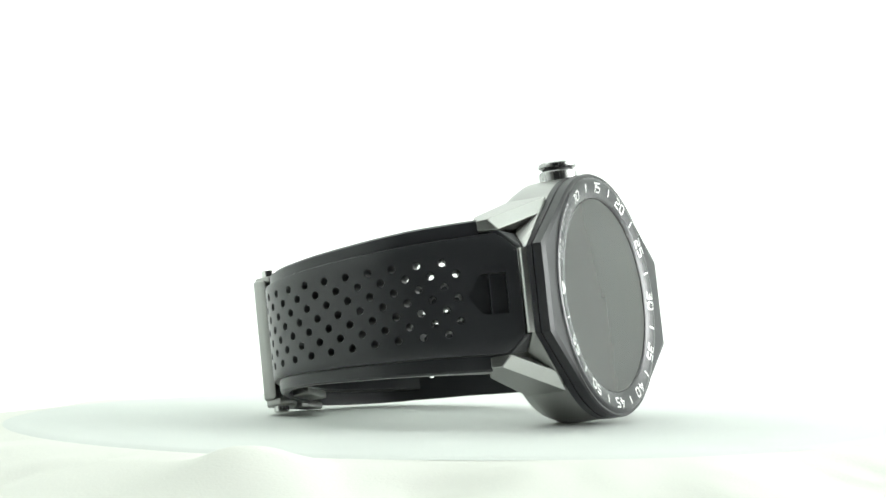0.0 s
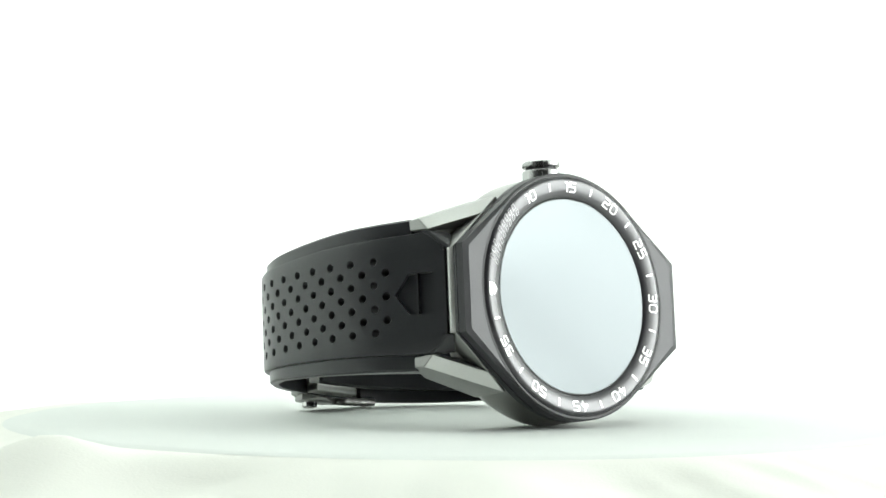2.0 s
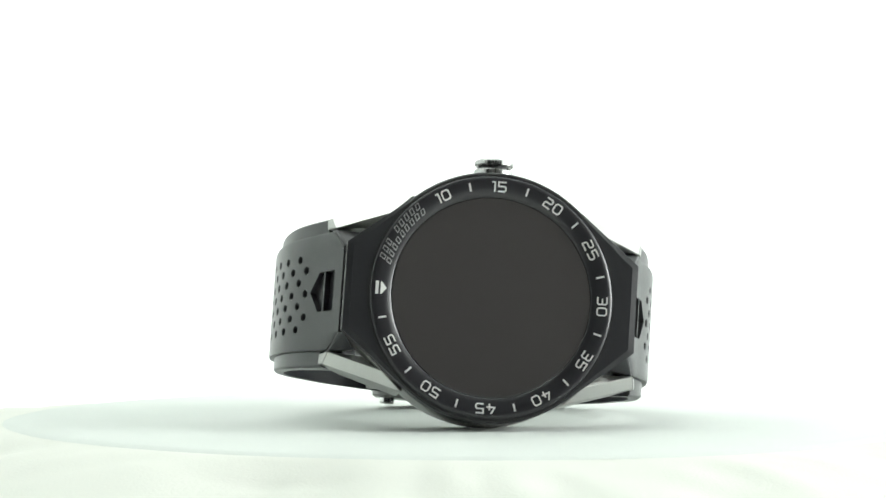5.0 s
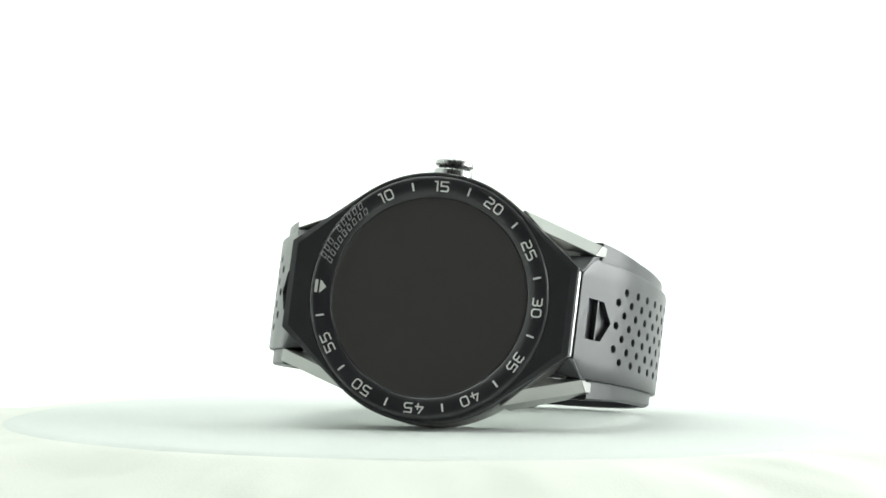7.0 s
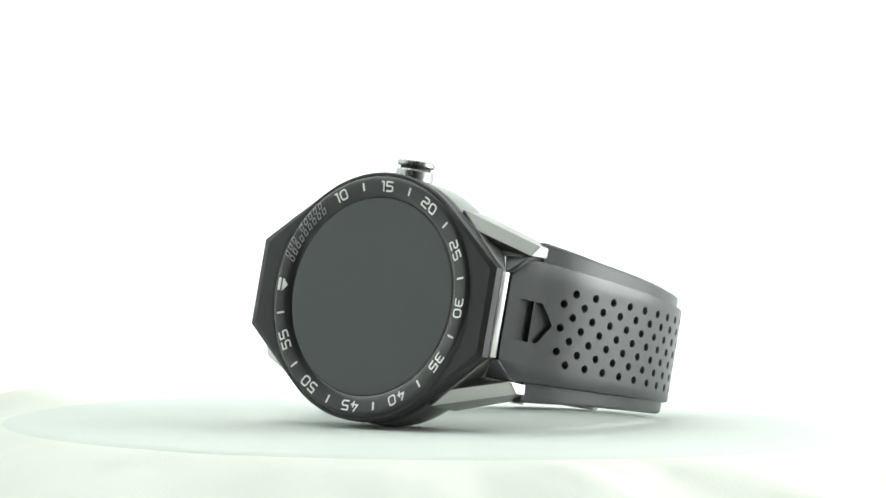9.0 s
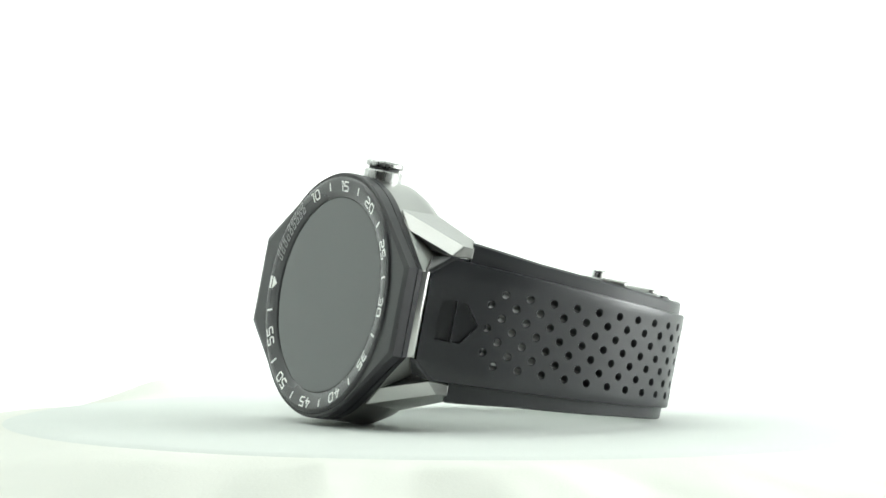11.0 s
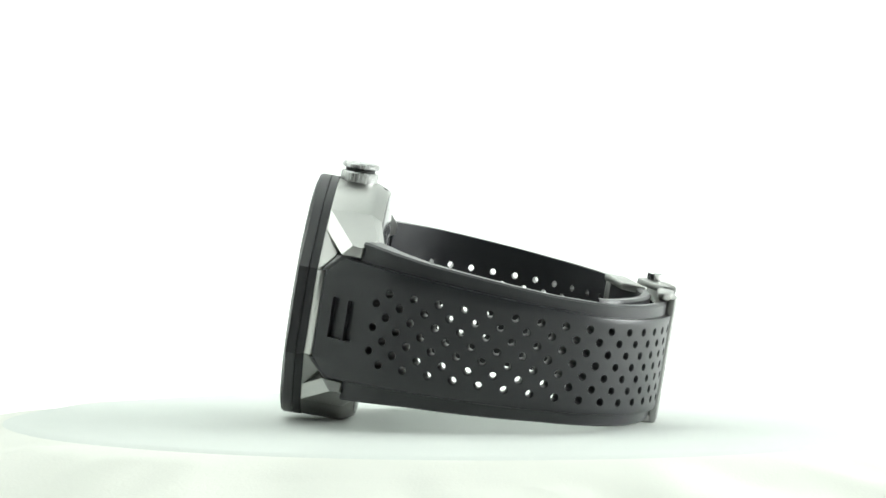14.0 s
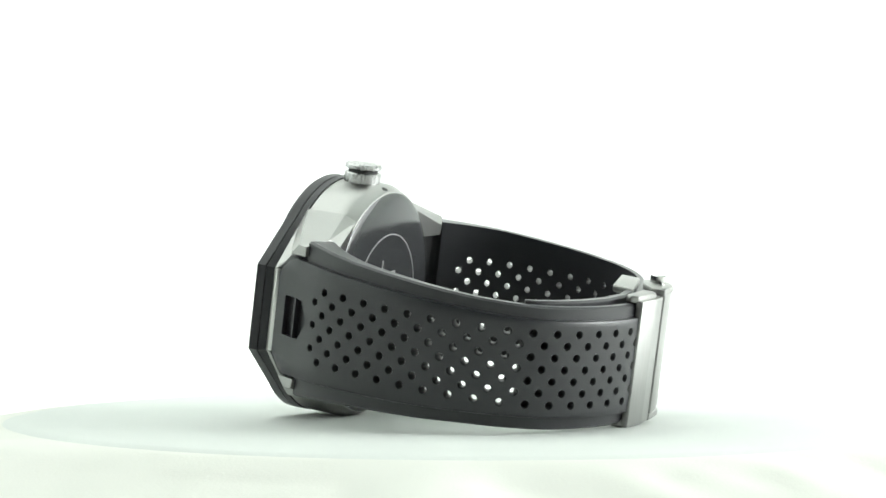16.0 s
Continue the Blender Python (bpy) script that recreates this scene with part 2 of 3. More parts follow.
# ---- the watch ----
def strap_profile(side):
    """Outer line of a strap half from the case to the clasp, (y, z) in millimetres, as a function of length."""
    if side < 0:
        rows = [(-26.1, -5.4), (-27.1, -7.4), (-29.0, -11.3), (-30.6, -14.4), (-32.0, -17.45), (-33.3, -21.7), (-34.2, -26.05), (-34.9, -30.45), (-35.25, -34.9), (-35.25, -39.4), (-34.6, -44.1), (-33.6, -48.5), (-32.05, -52.75), (-29.6, -56.8), (-26.3, -60.2), (-22.2, -63.0), (-18.1, -65.0), (-13.8, -66.5), (-9.0, -67.6), (-4.5, -67.9)]
    else:
        rows = [(26.1, -5.4), (27.2, -7.4), (29.4, -11.3), (31.2, -14.4), (32.6, -17.0), (34.25, -20.9), (35.2, -25.2), (35.6, -29.8), (35.45, -34.7), (35.0, -39.4), (34.1, -44.0), (32.4, -48.2), (30.1, -51.9), (27.0, -55.2), (23.3, -57.8), (19.2, -59.8), (14.9, -61.5), (10.6, -63.0), (6.2, -64.2), (2.0, -65.0)]
    # smooth curve through the rows
    pts = []
    for i in range(len(rows) - 1):
        p = [Vector(rows[max(0, min(len(rows) - 1, i + k))]) for k in (-1, 0, 1, 2)]
        for q in range(6):
            t = q / 6
            pts.append(0.5 * ((2 * p[1]) + (p[2] - p[0]) * t + (2 * p[0] - 5 * p[1] + 4 * p[2] - p[3]) * t * t + (3 * p[1] - p[0] - 3 * p[2] + p[3]) * t ** 3))
    pts.append(Vector(rows[-1]))
    cum = [0.0]
    for a, b in zip(pts, pts[1:]):
        cum.append(cum[-1] + (b - a).length)
    return pts, cum


PITCH, ROW = 4.54, 2.1


def strap_half(parent, side):
    pts, cum = strap_profile(side)
    total = cum[-1]
    first = Vector((-32.0, -17.45)) if side < 0 else Vector((32.6, -17.0))
    s0 = cum[min(range(len(pts)), key=lambda i: (pts[i] - first).length)]

    def place(s, x, off):
        """off: millimetres out of the outer face (negative: into the rubber)."""
        s = max(0.0, min(total, s))
        k = min(max(int(np.searchsorted(cum, s)) - 1, 0), len(pts) - 2)
        t = (s - cum[k]) / (cum[k + 1] - cum[k])
        p = pts[k].lerp(pts[k + 1], t)
        ka, kb = max(k - 3, 0), min(k + 4, len(pts) - 1)
        d = (pts[kb] - pts[ka]).normalized()
        n = Vector((-d.y, d.x)) * (1 if side > 0 else -1)
        if n.dot(Vector((side, -0.2))) < 0 and s < 45:
            n = -n
        q = p + n * off
        return Vector((x - 0.1 - 0.008 * s, q.x, q.y))

    half = PITCH / 2
    start = s0 - half - half / 2
    before = [0.0] + [0.7 + (start - 0.7) * i / 6 for i in range(6)]
    count = int((total - start) / half)
    sl = before + [start + half * i for i in range(count + 1)]
    if total - sl[-1] > 0.3:
        sl.append(total)
    inner_x = [-7.35 + ROW * i for i in range(8)]
    lip_start = 6.3

    def columns(s):
        """(x, outer offset) across the strap at length s."""
        grow = min(1.0, s / 3.2)
        wide = s >= lip_start
        pe = 7.6 + 3.1 * grow - 0.044 * max(0.0, min(s, 52.0) - 5.0)
        lip = float(np.interp(s, (7, 19, 31, 43, 53), (13.4 if side > 0 else 14.1, 12.8, 12.0, 11.2, 10.9))) if wide else pe + 0.02
        drop = -1.0 if wide else -0.9
        outer = [(pe - 0.45, 0.0), (pe - 0.1, -0.12), (pe, -0.45), (pe + 0.01, drop), (lip - 0.35, drop - 0.05), (lip, drop - 0.45)]
        return [(-x, o) for x, o in outer[::-1]] + [(x, 0.0) for x in inner_x] + outer

    bm = bmesh.new()
    prev = None
    sl2 = []
    for s in sl:
        if prev is not None and prev < lip_start <= s:
            sl2 += [lip_start - 0.02, lip_start]
        if not (lip_start - 0.5 < s < lip_start + 0.5):
            sl2.append(s)
        prev = s
    sl = sl2
    th = [float(np.interp(s, (0.0, 6.0, 6.6, 12.0, 20.0, 34.0, 60.0, 90.0), (3.4, 4.2, 6.0, 4.7, 3.5, 2.9, 2.5, 2.4))) for s in sl]
    top = [[bm.verts.new(place(s, x, o)) for x, o in columns(s)] for s in sl]
    bot = [[bm.verts.new(place(s, x, -t)) for x, o in columns(s)] for s, t in zip(sl, th)]
    nc = len(top[0])
    emblem_rows = [i for i in range(len(sl) - 1) if sl[i] > s0 - 13.5 and sl[i + 1] < s0 - 3.2]
    emblem_cols = range(7, 12)
    first_s = start - 0.01
    for i in range(len(sl) - 1):
        mid = (sl[i] + sl[i + 1]) / 2
        k = round((mid - s0) / half)
        for j in range(nc - 1):
            a, b, c, d = top[i][j], top[i][j + 1], top[i + 1][j + 1], top[i + 1][j]
            e, f, g, h = bot[i][j], bot[i][j + 1], bot[i + 1][j + 1], bot[i + 1][j]
            row = j - 6
            is_hole = 0 <= row <= 6 and mid > first_s and abs(mid - s0 - k * half) < 0.1 and (k + row) % 2 == 0 and mid < total - 2.5
            if i in emblem_rows and j in emblem_cols:
                bm.faces.new((e, h, g, f))
                continue
            if not is_hole:
                bm.faces.new((a, b, c, d))
                bm.faces.new((e, h, g, f))
                continue
            xc = inner_x[row] + ROW / 2
            n = 12
            ring_t, ring_m, ring_b = [], [], []
            for q in range(n):
                an = 2 * math.pi * (q + 0.5) / n + math.pi * 1.25 - 2 * math.pi / n * 0.5
                ds, dx = math.cos(an), math.sin(an)
                ring_t.append(bm.verts.new(place(mid + 0.77 * ds, xc + 0.77 * dx, 0.0)))
                ring_m.append(bm.verts.new(place(mid + 0.66 * ds, xc + 0.66 * dx, -0.15)))
                ring_b.append(bm.verts.new(place(mid + 0.64 * ds, xc + 0.64 * dx, -th[i])))
            for ring, cs in ((ring_t, (a, b, c, d)), (ring_b, (e, f, g, h))):
                # corners in ring order: (-s,-x), (-s,+x), (+s,+x), (+s,-x)
                order = (cs[0], cs[3], cs[2], cs[1])
                for w in range(4):
                    q0 = w * 3
                    for q in range(3):
                        bm.faces.new((order[w], ring[(q0 + q) % n], ring[(q0 + q + 1) % n])) if q < 2 else None
                    q = q0 + 2
                    bm.faces.new((order[w], ring[q % n], order[(w + 1) % 4]))
                    bm.faces.new((order[(w + 1) % 4], ring[q % n], ring[(q + 1) % n]))
            for r1, r2 in ((ring_t, ring_m), (ring_m, ring_b)):
                for q in range(n):
                    bm.faces.new((r1[q], r1[(q + 1) % n], r2[(q + 1) % n], r2[q]))
    for i in range(len(sl) - 1):
        for j in (0, nc - 1):
            bm.faces.new((top[i][j], top[i + 1][j], bot[i + 1][j], bot[i][j]))
    for i in (0, len(sl) - 1):
        for j in range(nc - 1):
            bm.faces.new((top[i][j], top[i][j + 1], bot[i][j + 1], bot[i][j]))
    # sunken emblem: a bar and a five-sided shield
    if emblem_rows:
        i0, i1 = emblem_rows[0], emblem_rows[-1] + 1
        j0, j1 = emblem_cols[0], emblem_cols[-1] + 1
        ring = [top[i0][j] for j in range(j0, j1 + 1)] + [top[i][j1] for i in range(i0 + 1, i1 + 1)] + [top[i1][j] for j in range(j1 - 1, j0 - 1, -1)] + [top[i][j0] for i in range(i1 - 1, i0, -1)]
        edges = [bm.edges.get((ring[k], ring[(k + 1) % len(ring)])) or bm.edges.new((ring[k], ring[(k + 1) % len(ring)])) for k in range(len(ring))]
        sb = BAR_S
        shapes = [[(s0 + sb[0], -3.6), (s0 + sb[0], 3.6), (s0 + sb[1], 3.6), (s0 + sb[1], -3.6)],
                  [(s0 + sb[2], -3.6), (s0 + sb[2], 3.6), (s0 + sb[3], 3.5), (s0 + sb[4], 0.0), (s0 + sb[3], -3.5)]]
        for shape in shapes:
            loop = [bm.verts.new(place(s, x, 0.0)) for s, x in shape]
            deep = [bm.verts.new(place(s, x, -1.1)) for s, x in shape]
            m = len(loop)
            edges += [bm.edges.new((loop[k], loop[(k + 1) % m])) for k in range(m)]
            for k in range(m):
                bm.faces.new((loop[k], loop[(k + 1) % m], deep[(k + 1) % m], deep[k]))
            bm.faces.new(deep)
        bmesh.ops.triangle_fill(bm, use_beauty=True, edges=edges)
    return part("strap", bm, RUBBER, parent, "perforated black rubber strap half with a sunken shield emblem", 35)


BAR_S = (-10.95, -8.2, -7.85, -6.4, -3.9)


def ring_z(r):
    """Height of the bezel's domed face at a radius."""
    return float(np.interp(r, RING_R, RING_Z))


RING_R = (17.8, 17.92, 18.2, 18.6, 19.2, 19.9, 20.5, 21.0, 21.4, 21.65)
RING_Z = (-0.66, -0.56, -0.42, -0.26, -0.09, 0.03, 0.09, 0.06, -0.10, -0.36)

# squared digits as centre lines in a box one wide and one high
DIGITS = {
    "0": (1.0, [[(0.18, 0), (0.82, 0), (1, 0.18), (1, 0.82), (0.82, 1), (0.18, 1), (0, 0.82), (0, 0.18), (0.18, 0)]]),
    "1": (0.42, [[(0, 0.97), (0.42, 0.97), (0.42, -0.08)]]),
    "2": (1.0, [[(0, 1), (0.84, 1), (1, 0.86), (1, 0.64), (0.84, 0.5), (0.16, 0.5), (0, 0.36), (0, 0), (1.06, 0)]]),
    "3": (1.0, [[(0, 1), (0.84, 1), (1, 0.86), (1, 0.62), (0.9, 0.5), (1, 0.38), (1, 0.14), (0.84, 0), (0, 0)], [(0.22, 0.5), (0.86, 0.5)]]),
    "4": (1.05, [[(0.5, 1.06), (0, 0.3), (1.1, 0.3)], [(0.72, 0.66), (0.72, -0.08)]]),
    "5": (1.0, [[(1.04, 1), (0, 1), (0, 0.54), (0.84, 0.54), (1, 0.4), (1, 0.14), (0.84, 0), (-0.04, 0)]]),
}


def stroke(bm, line, width, put, lift=0.0):
    """A flat raised line along 2D points with mitred corners; put() lays (clockwise, outward, height) on the bezel."""
    pts = [Vector(line[0])]
    for p in line[1:]:
        # short steps, so that the line follows the dome
        far, start = Vector(p), pts[-1]
        count = max(1, math.ceil((far - start).length / 0.3))
        pts += [start.lerp(far, k / count) for k in range(1, count + 1)]
    shut = (pts[0] - pts[-1]).length < 1e-6
    sides = []
    for i, p in enumerate(pts):
        before = pts[i - 1] if i else (pts[-2] if shut else None)
        after = pts[i + 1] if i < len(pts) - 1 else (pts[1] if shut else None)
        d1 = (p - before).normalized() if before else (after - p).normalized()
        d2 = (after - p).normalized() if after else d1
        n1, n2 = Vector((-d1.y, d1.x)), Vector((-d2.y, d2.x))
        m = (n1 + n2).normalized()
        m *= width / 2 / max(0.5, m.dot(n1))
        sides.append((p + m, p - m))
    rows = [[bm.verts.new(put(q.x, q.y, h + lift)) for q, h in ((a, 0.035), (b, 0.035), (b, -0.08), (a, -0.08))] for a, b in sides]
    for r1, r2 in zip(rows, rows[1:]):
        for k in range(4):
            bm.faces.new((r1[k], r1[(k + 1) % 4], r2[(k + 1) % 4], r2[k]))
    if not shut:
        bm.faces.new(rows[0][::-1])
        bm.faces.new(rows[-1])


def bezel_put(minute, radius):
    a = radians(minute * 6)

    def put(t, r, h):
        x, y = (radius + r) * math.sin(a) + t * math.cos(a), (radius + r) * math.cos(a) - t * math.sin(a)
        return Vector((x, y, ring_z(math.hypot(x, y)) + h))
    return put


def numeral(text, minute, radius, wide=1.32, high=1.62, width=0.26, gap=0.64):
    """A minute number in squared digits."""
    bm = bmesh.new()
    put = bezel_put(minute, radius)
    sizes = [DIGITS[ch][0] * wide for ch in text]
    x = -(sum(sizes) + gap * (len(text) - 1)) / 2
    for ch, w in zip(text, sizes):
        for k, line in enumerate(DIGITS[ch][1]):
            stroke(bm, [(x + px * wide, (py - 0.5) * high) for px, py in line], width, put, -0.012 * k)
        x += w + gap
    return bm


def on_ring(points, minute, radius, high=0.05):
    """A thin raised shape on the bezel; points are (clockwise, outward) millimetres."""
    put = bezel_put(minute, radius)
    return loft([[put(t, r, dz) for t, r in points] for dz in (-0.06, high)])


def tick(minute, radius):
    bm = bmesh.new()
    stroke(bm, [(0, -0.72), (0, 0.72)], 0.33, bezel_put(minute, radius))
    return bm


def print_glyph(minute, radius, high, wide=0.66, slant=0.3):
    """One letter-sized hollow slanted box of the small print."""
    bm = bmesh.new()
    box_line = [(-wide / 2 - slant / 2, -high / 2), (wide / 2 - slant / 2, -high / 2), (wide / 2 + slant / 2, high / 2), (-wide / 2 + slant / 2, high / 2)]
    stroke(bm, box_line + box_line[:1], 0.13, bezel_put(minute, radius))
    return bm


def watch():
    body = new("wristwatch")
    tagged(body, "smartwatch with black bezel and perforated rubber strap, lying on its edge", "watch")

    # bezel ring with its print
    ring = part("bezel", lathe([(17.74, -1.2), (17.76, -0.74)] + list(zip(RING_R, RING_Z)) + [(21.72, -0.6), (21.75, -0.9), (20.0, -1.0), (20.0, -1.2)], n=160), CERAMIC, body, "black ceramic bezel ring with silver minute numerals", 40)
    for m in range(10, 60, 5):
        part("numeral", numeral(str(m), m, 19.72), PAINT, ring)
    for m in range(10, 60, 5):
        part("tick", tick(m + 2.5, 19.8), PAINT, ring)
    part("marker", on_ring([(-1.15, 0.35), (1.15, 0.35), (1.15, 0.9), (-1.15, 0.9)], 0, 19.8), PAINT, ring)
    part("marker", on_ring([(-1.15, 0.0), (1.15, 0.0), (1.05, -0.25), (0, -1.1), (-1.05, -0.25)][::-1], 0, 19.8), PAINT, ring)
    for k in range(9):
        if k != 3:
            part("print_bar", print_glyph(2.65 + 0.63 * k, 20.55, 0.95), PRINT, ring)
    for k in range(9):
        part("print_bar", print_glyph(2.45 + 0.665 * k, 19.25, 0.85), PRINT, ring)

    part("display", lathe([(0, -0.66), (17.5, -0.66), (17.68, -0.7), (17.73, -0.8), (17.73, -1.2), (0, -1.2)], n=160, closed=False), GLASS, body, "dark switched-off round display glass", 10)

    # black front plate in two layers
    hullA = cushion_outline(22.3, 7.8, 26.0)
    inner = cushion_outline(22.0, 7.3, 24.9)
    hole = [Vector((x, y)).normalized() * 21.6 for x, y in inner]
    front = hoop([[(x, y, -0.36) for x, y in hole], [(x, y, -0.36) for x, y in inner], [(x, y, -0.7) for x, y in hullA], [(x, y, -2.4) for x, y in hullA], [(x, y, -2.4) for x, y in hole]])
    part("front_plate", front, CARBON, body, "black coated plate with chamfered corners", 8)
    # slightly raised dark ring that paints the shade of a groove around the bezel
    part("groove_shade_ring", lathe([(21.7, -0.6), (21.74, -0.31), (22.06, -0.31), (22.1, -0.6)], n=160), GAP_SHADE, body, "", 30)
    rim = cushion_outline(21.95, 7.4, 25.2)
    part("gap_ring", loft([[(x, y, -2.4) for x, y in rim], [(x, y, -2.6) for x, y in rim]]), GAP_SHADE, body, "", 25)
    part("back_plate", loft([[(x, y, -2.6) for x, y in hullA], [(x, y, -3.9) for x, y in cushion_outline(22.25, 7.6, 25.4)]]), CARBON, body, "", 8)

    # titanium case
    for sy in (1, -1):
        strip = [(k * 7.5, sy * y, z) for k in (1, -1) for y, z in ((25.4, -3.93), (25.8, -4.7), (25.75, -5.2), (25.2, -5.6), (23.0, -5.6), (23.0, -3.93))]
        part("case_lip", hull(strip, 0.08), POLISHED, body, "polished metal edge", 25)
    part("case", lathe([(0, -3.92), (21.7, -3.92), (22.05, -3.98), (22.15, -4.6), (22.2, -9.8), (22.1, -11.2), (21.95, -11.5), (21.15, -13.2), (20.95, -13.45), (20.6, -13.55), (0, -13.55)], n=160, closed=False), TITANIUM, body, "bead-blasted titanium case", 24)
    for sy in (1, -1):
        pts = [(7.6, 25.3, -3.93), (7.6, 25.3, -4.5), (14.3, 18.0, -3.93), (16.7, 14.4, -3.93), (10.5, 22.9, -6.85), (14.6, 16.6, -8.0), (9.0, 19.0, -8.5)]
        part("case_end", hull([(k * x, sy * y, z) for x, y, z in pts for k in (1, -1)], 0.08, 1), TITANIUM, body, "", 3)
    for sx in (1, -1):
        for sy in (1, -1):
            corner = {"front": (17.5, 14.5, -3.97), "front_in": (14.1, 18.1, -4.0), "tip": (13.05, 28.2, -9.65), "tip_in": (11.05, 27.6, -7.95)}
            rear = [(17.6, 14.5, -11.5), (16.5, 13.0, -13.3), (12.91, 28.7, -11.35), (11.2, 28.6, -11.4), (10.9, 15.0, -13.2), (14.3, 24.6, -13.75), (13.0, 22.3, -15.0), (11.0, 22.3, -14.8), (12.0, 12.0, -6.0)]
            corner = {k: Vector((sx * x, sy * y, z)) for k, (x, y, z) in corner.items()}
            bm = hull(list(corner.values()) + [Vector((sx * x, sy * y, z)) for x, y, z in rear], 0.1, 2)
            lug = part("lug", bm, TITANIUM, body, "faceted titanium lug")
            # the mirror-bright chamfer on the lug's front
            quad = [corner["front"], corner["front_in"], corner["tip_in"], corner["tip"]]
            mid = sum(quad, Vector()) / 4
            lift = Vector((sx * 0.489, sy * 0.463, 0.739))
            quad = [q.lerp(mid, 0.035) for q in quad]
            part("polished_facet", loft([[q + lift * 0.02 for q in quad], [q - lift * 0.3 for q in quad]]), POLISHED, lug, "polished facet")

    # back
    back = part("case_back", lathe([(0, -15.0), (5.0, -14.95), (9.0, -14.8), (13.0, -14.5), (16.0, -14.25), (18.0, -14.05), (19.6, -13.85), (20.5, -13.7), (20.7, -13.6), (20.7, -13.4), (0, -13.4)], n=140, closed=False), BACKGLASS, body, "smoked glass case back with an engraved ring", 30)
    part("engraved_ring", lathe([(13.0, -14.4), (13.0, -14.53), (13.2, -14.51), (13.2, -14.4)], n=96), PRINT, back)

    for x0, x1, y0, y1 in ((3.0, 8.5, -3.1, -2.8), (1.0, 6.0, 2.6, 2.9), (1.0, 1.3, -1.5, 2.9), (5.8, 6.1, -1.5, 2.9), (1.0, 6.0, -1.5, -1.2)):
        part("print_bar", box((x0, y0, -14.99), (x1, y1, -14.7)), PRINT, back)
    # dark plug just proud of the case, painted as the shade in a vent
    vent = []
    for k in range(12):
        y, z = -0.8 + 0.85 * math.cos(radians(30 * k)), -12.6 + 0.5 * math.sin(radians(30 * k))
        rim_x = math.sqrt((21.95 + 0.47 * (z + 11.5)) ** 2 - y * y)
        vent += [(rim_x - 0.8, y, z), (rim_x + 0.03, y, z)]
    part("vent_shade_plug", hull(vent), GAP_SHADE, body, "")

    # crown on the three o'clock side
    crown = part("crown", lathe([(0, 20.5), (3.2, 20.5), (3.5, 20.9), (3.5, 21.75), (3.38, 21.85), (3.5, 21.95), (3.5, 23.55), (3.3, 23.8), (0, 23.8)], "x", 64, (0, 0, -7.4), False), COLLAR, body, "brushed steel crown", 30)
    part("crown_neck", lathe([(2.75, 23.7), (2.75, 24.6)], "x", 48, (0, 0, -7.4), False), GAP_SHADE, crown, "", 40)
    part("crown_cap", lathe([(0, 24.4), (3.2, 24.4), (3.48, 24.6), (3.48, 25.15), (3.2, 25.45), (0, 25.65)], "x", 64, (0, 0, -7.4), False), COLLAR, crown, "", 30)

    for side in (-1, 1):
        half = strap_half(body, side)
        for sx in (1, -1):
            pts = [(7.7, 25.3, -4.7), (7.7, 26.05, -5.3), (10.9, 27.3, -8.0), (10.5, 22.9, -7.0), (7.7, 22.5, -8.5), (11.0, 27.9, -9.6), (11.0, 27.6, -12.0), (7.7, 26.0, -12.0)]
            part("strap_shoulder", hull([(sx * x, side * y, z) for x, y, z in pts], 0.1), RUBBER, half, "", 20)

    # folding clasp
    clasp = part("clasp_cover", hull([(x, y, z) for x in (-12.2, 10.8) for y, z in ((-7.5, -68.2), (-2.0, -68.8), (2.4, -68.4), (2.4, -67.3), (-2.0, -67.6), (-7.5, -66.8))], 0.3), BRUSHED, body, "brushed steel clasp cover", 25)
    rim = []
    for y, z, c in ((2.9, -68.6, 0), (8.0, -67.6, 0), (12.4, -66.4, 0.9), (12.7, -63.5, 0.9), (8.0, -65.6, 0), (2.9, -67.3, 0)):
        rim += [(12.1 - c, y, z), (-12.0 + c, y, z)]
    part("clasp_rim", hull(rim, 0.35), BRUSHED, clasp, "", 25)
    for x0, x1 in ((10.3, 11.65), (-12.3, -10.9)):
        part("clasp_arm", hull([(x, y, z) for x in (x0, x1) for y, z in ((-7.6, -64.9), (-8.0, -65.8), (-7.4, -67.3), (-0.6, -68.1), (0.7, -67.2), (0.8, -65.8), (0.2, -65.0))], 0.35, 3), BRUSHED, clasp, "", 25)
    for x0, x1 in ((10.7, 11.9), (-12.3, -11.0)):
        part("clasp_bridge", hull([(x, y, z) for x in (x0, x1) for y, z in ((2.2, -66.0), (2.4, -68.6), (8.5, -68.0), (11.4, -66.4), (12.4, -63.0), (10.0, -61.5), (6.0, -63.0))], 0.3), BRUSHED, clasp, "", 25)
        # keeper that folds over the strap's tail
        top, low = (11.3, 9.9) if x0 > 0 else (-11.4, -10.0)
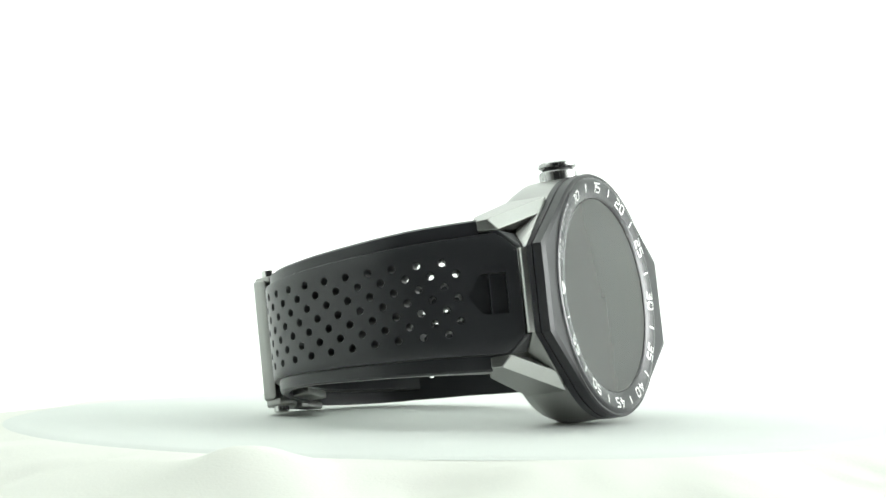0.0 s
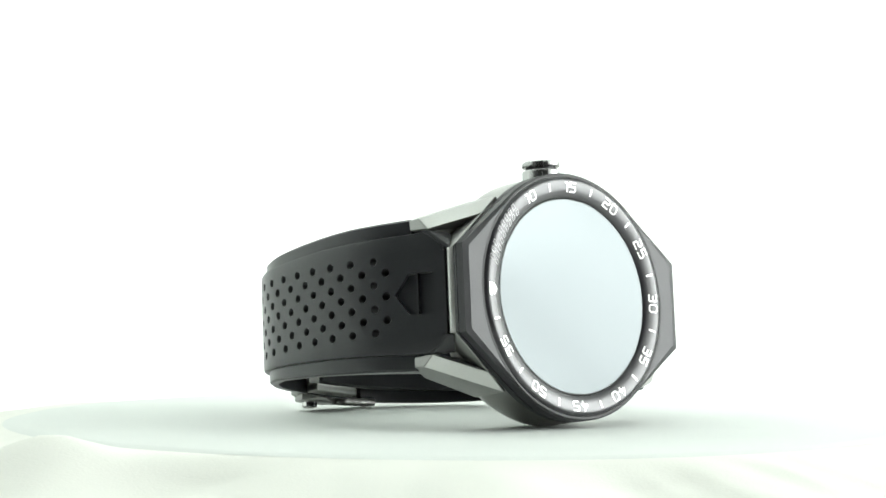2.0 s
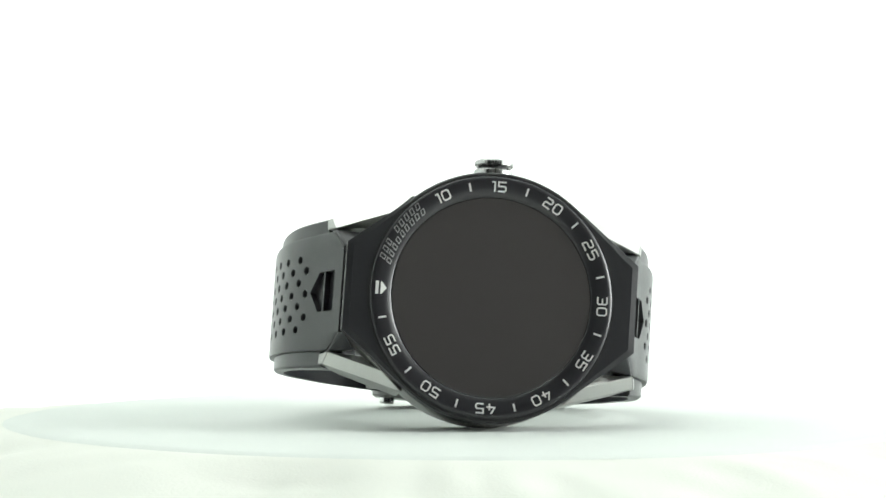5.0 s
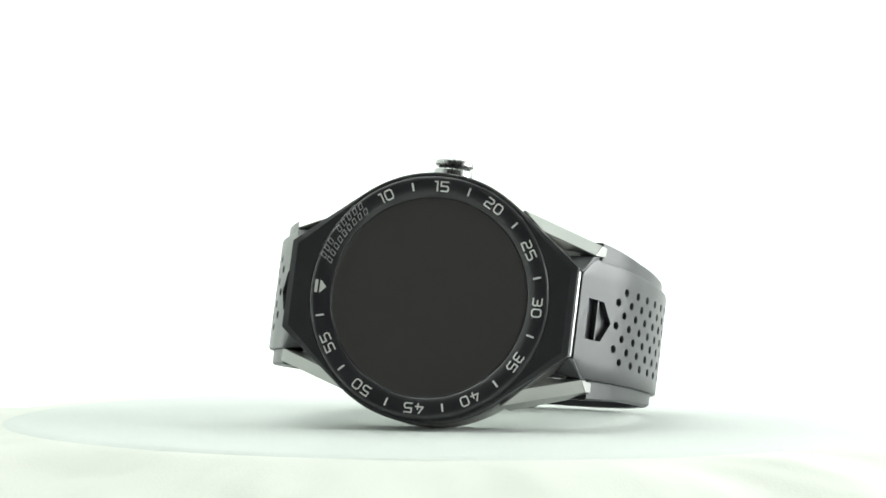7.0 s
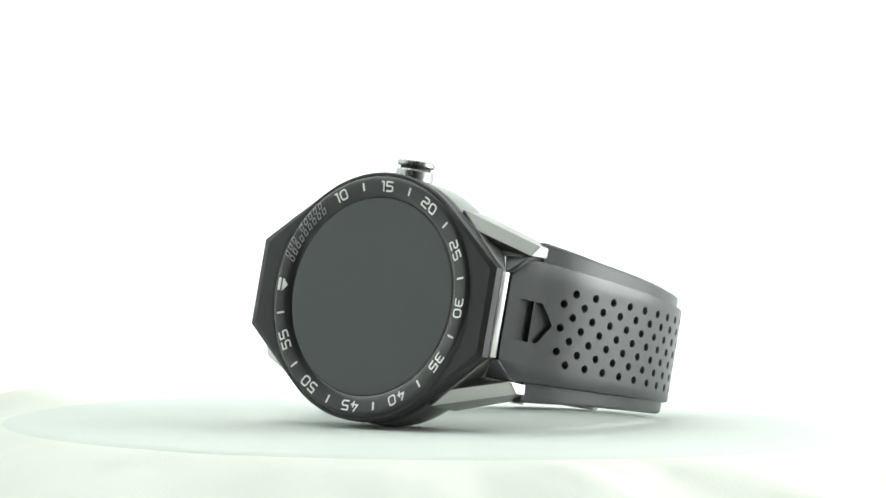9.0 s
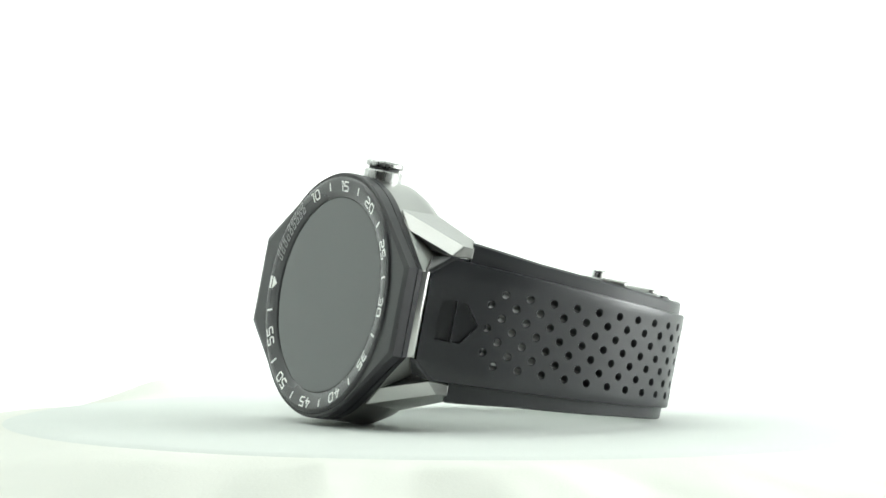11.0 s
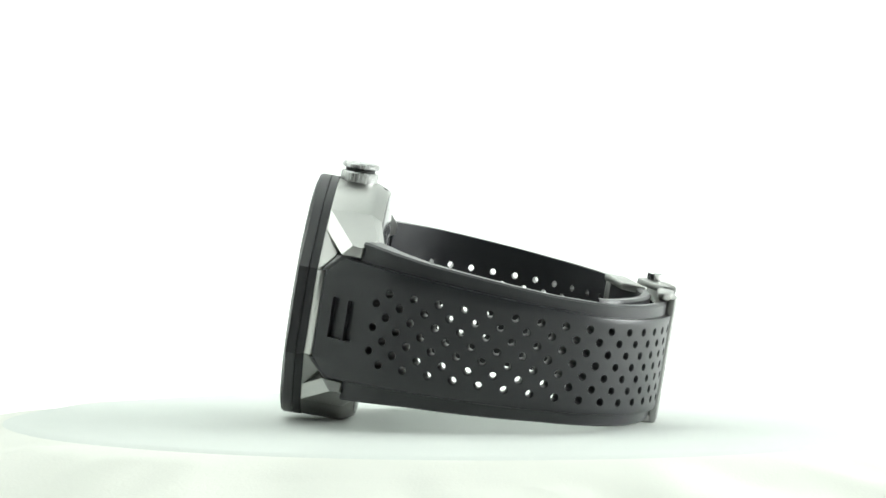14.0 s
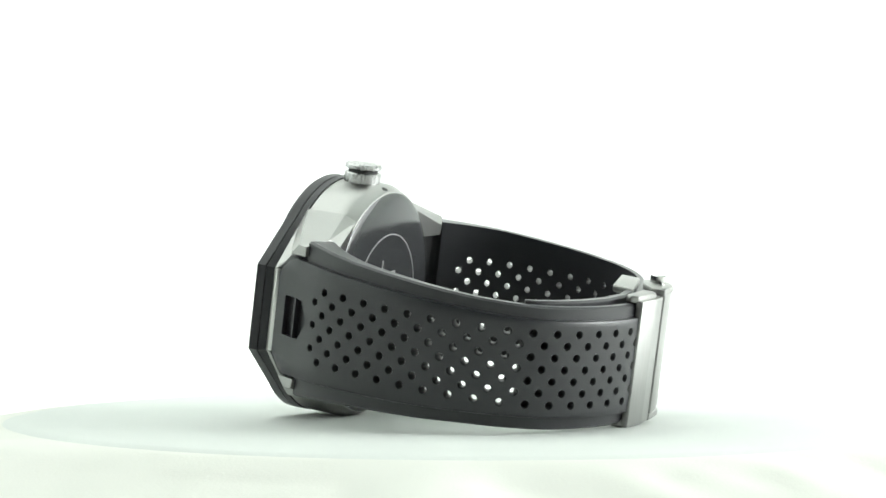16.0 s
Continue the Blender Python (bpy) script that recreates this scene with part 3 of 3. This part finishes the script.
        part("clasp_keeper", hull([(x, y, z) for x in (top, low) for y, z in ((14.6, -55.5), (14.2, -59.4), (1.0, -63.0), (2.4, -58.5))], 0.35, 3), BRUSHED, clasp, "", 25)
        part("keeper_post", hull([(x, y, z) for x in (low, low * 0.45) for y, z in ((16.2, -56.0), (14.2, -59.2), (11.6, -59.6), (13.4, -56.2))], 0.3, 2), BRUSHED, clasp, "", 25)
    for x0, x1 in ((11.6, 13.4), (-13.5, -12.1)):
        part("pusher", lathe([(0, x0), (1.45, x0), (1.45, x1 - 0.2), (1.2, x1), (0, x1)] if x0 > 0 else [(0, x0), (1.2, x0), (1.45, x0 + 0.2), (1.45, x1), (0, x1)], "x", 32, (0, 9.2, -64.6), False), STEEL, clasp, "", 30)
    part("clasp_blade", hull([(x, y, z) for x in (-9.0, 9.0) for y, z in ((-5.0, -66.2), (-5.0, -65.4), (13.0, -62.0), (13.0, -62.8))], 0.2), STEEL, clasp, "", 25)
    # strap tail tucked inside the loop
    path = [(12.5, -57.6), (9.5, -59.5), (3.0, -61.9), (-4.0, -62.9), (-11.0, -62.2), (-17.0, -60.4), (-22.5, -57.8), (-25.9, -55.3), (-27.3, -53.6)]
    loops = []
    for k, (y, z) in enumerate(path):
        a, b = Vector(path[max(k - 1, 0)]), Vector(path[min(k + 1, len(path) - 1)])
        d = (b - a).normalized()
        n = Vector((-d.y, d.x))
        half = 0.9 if k < len(path) - 1 else 0.35
        pts = []
        for x, f in ((-9.4, -0.6), (-9.0, -1), (10.5, -1), (10.9, -0.6), (10.9, 0.6), (10.5, 1), (-9.0, 1), (-9.4, 0.6)):
            pts.append((x, y + n.x * half * f, z + n.y * half * f))
        loops.append(pts)
    part("strap_tail", loft(loops), RUBBER, body, "", 35)
    return body


studio()
TURNTABLE = turntable()
WATCH = watch()


def motions():
    for thing in (TURNTABLE, WATCH):
        walk(thing, [(k / 2, pose(0, 0, 0, 0, 0, 0.154 - 11.1052 * k / 2)) for k in range(33)])


motions()
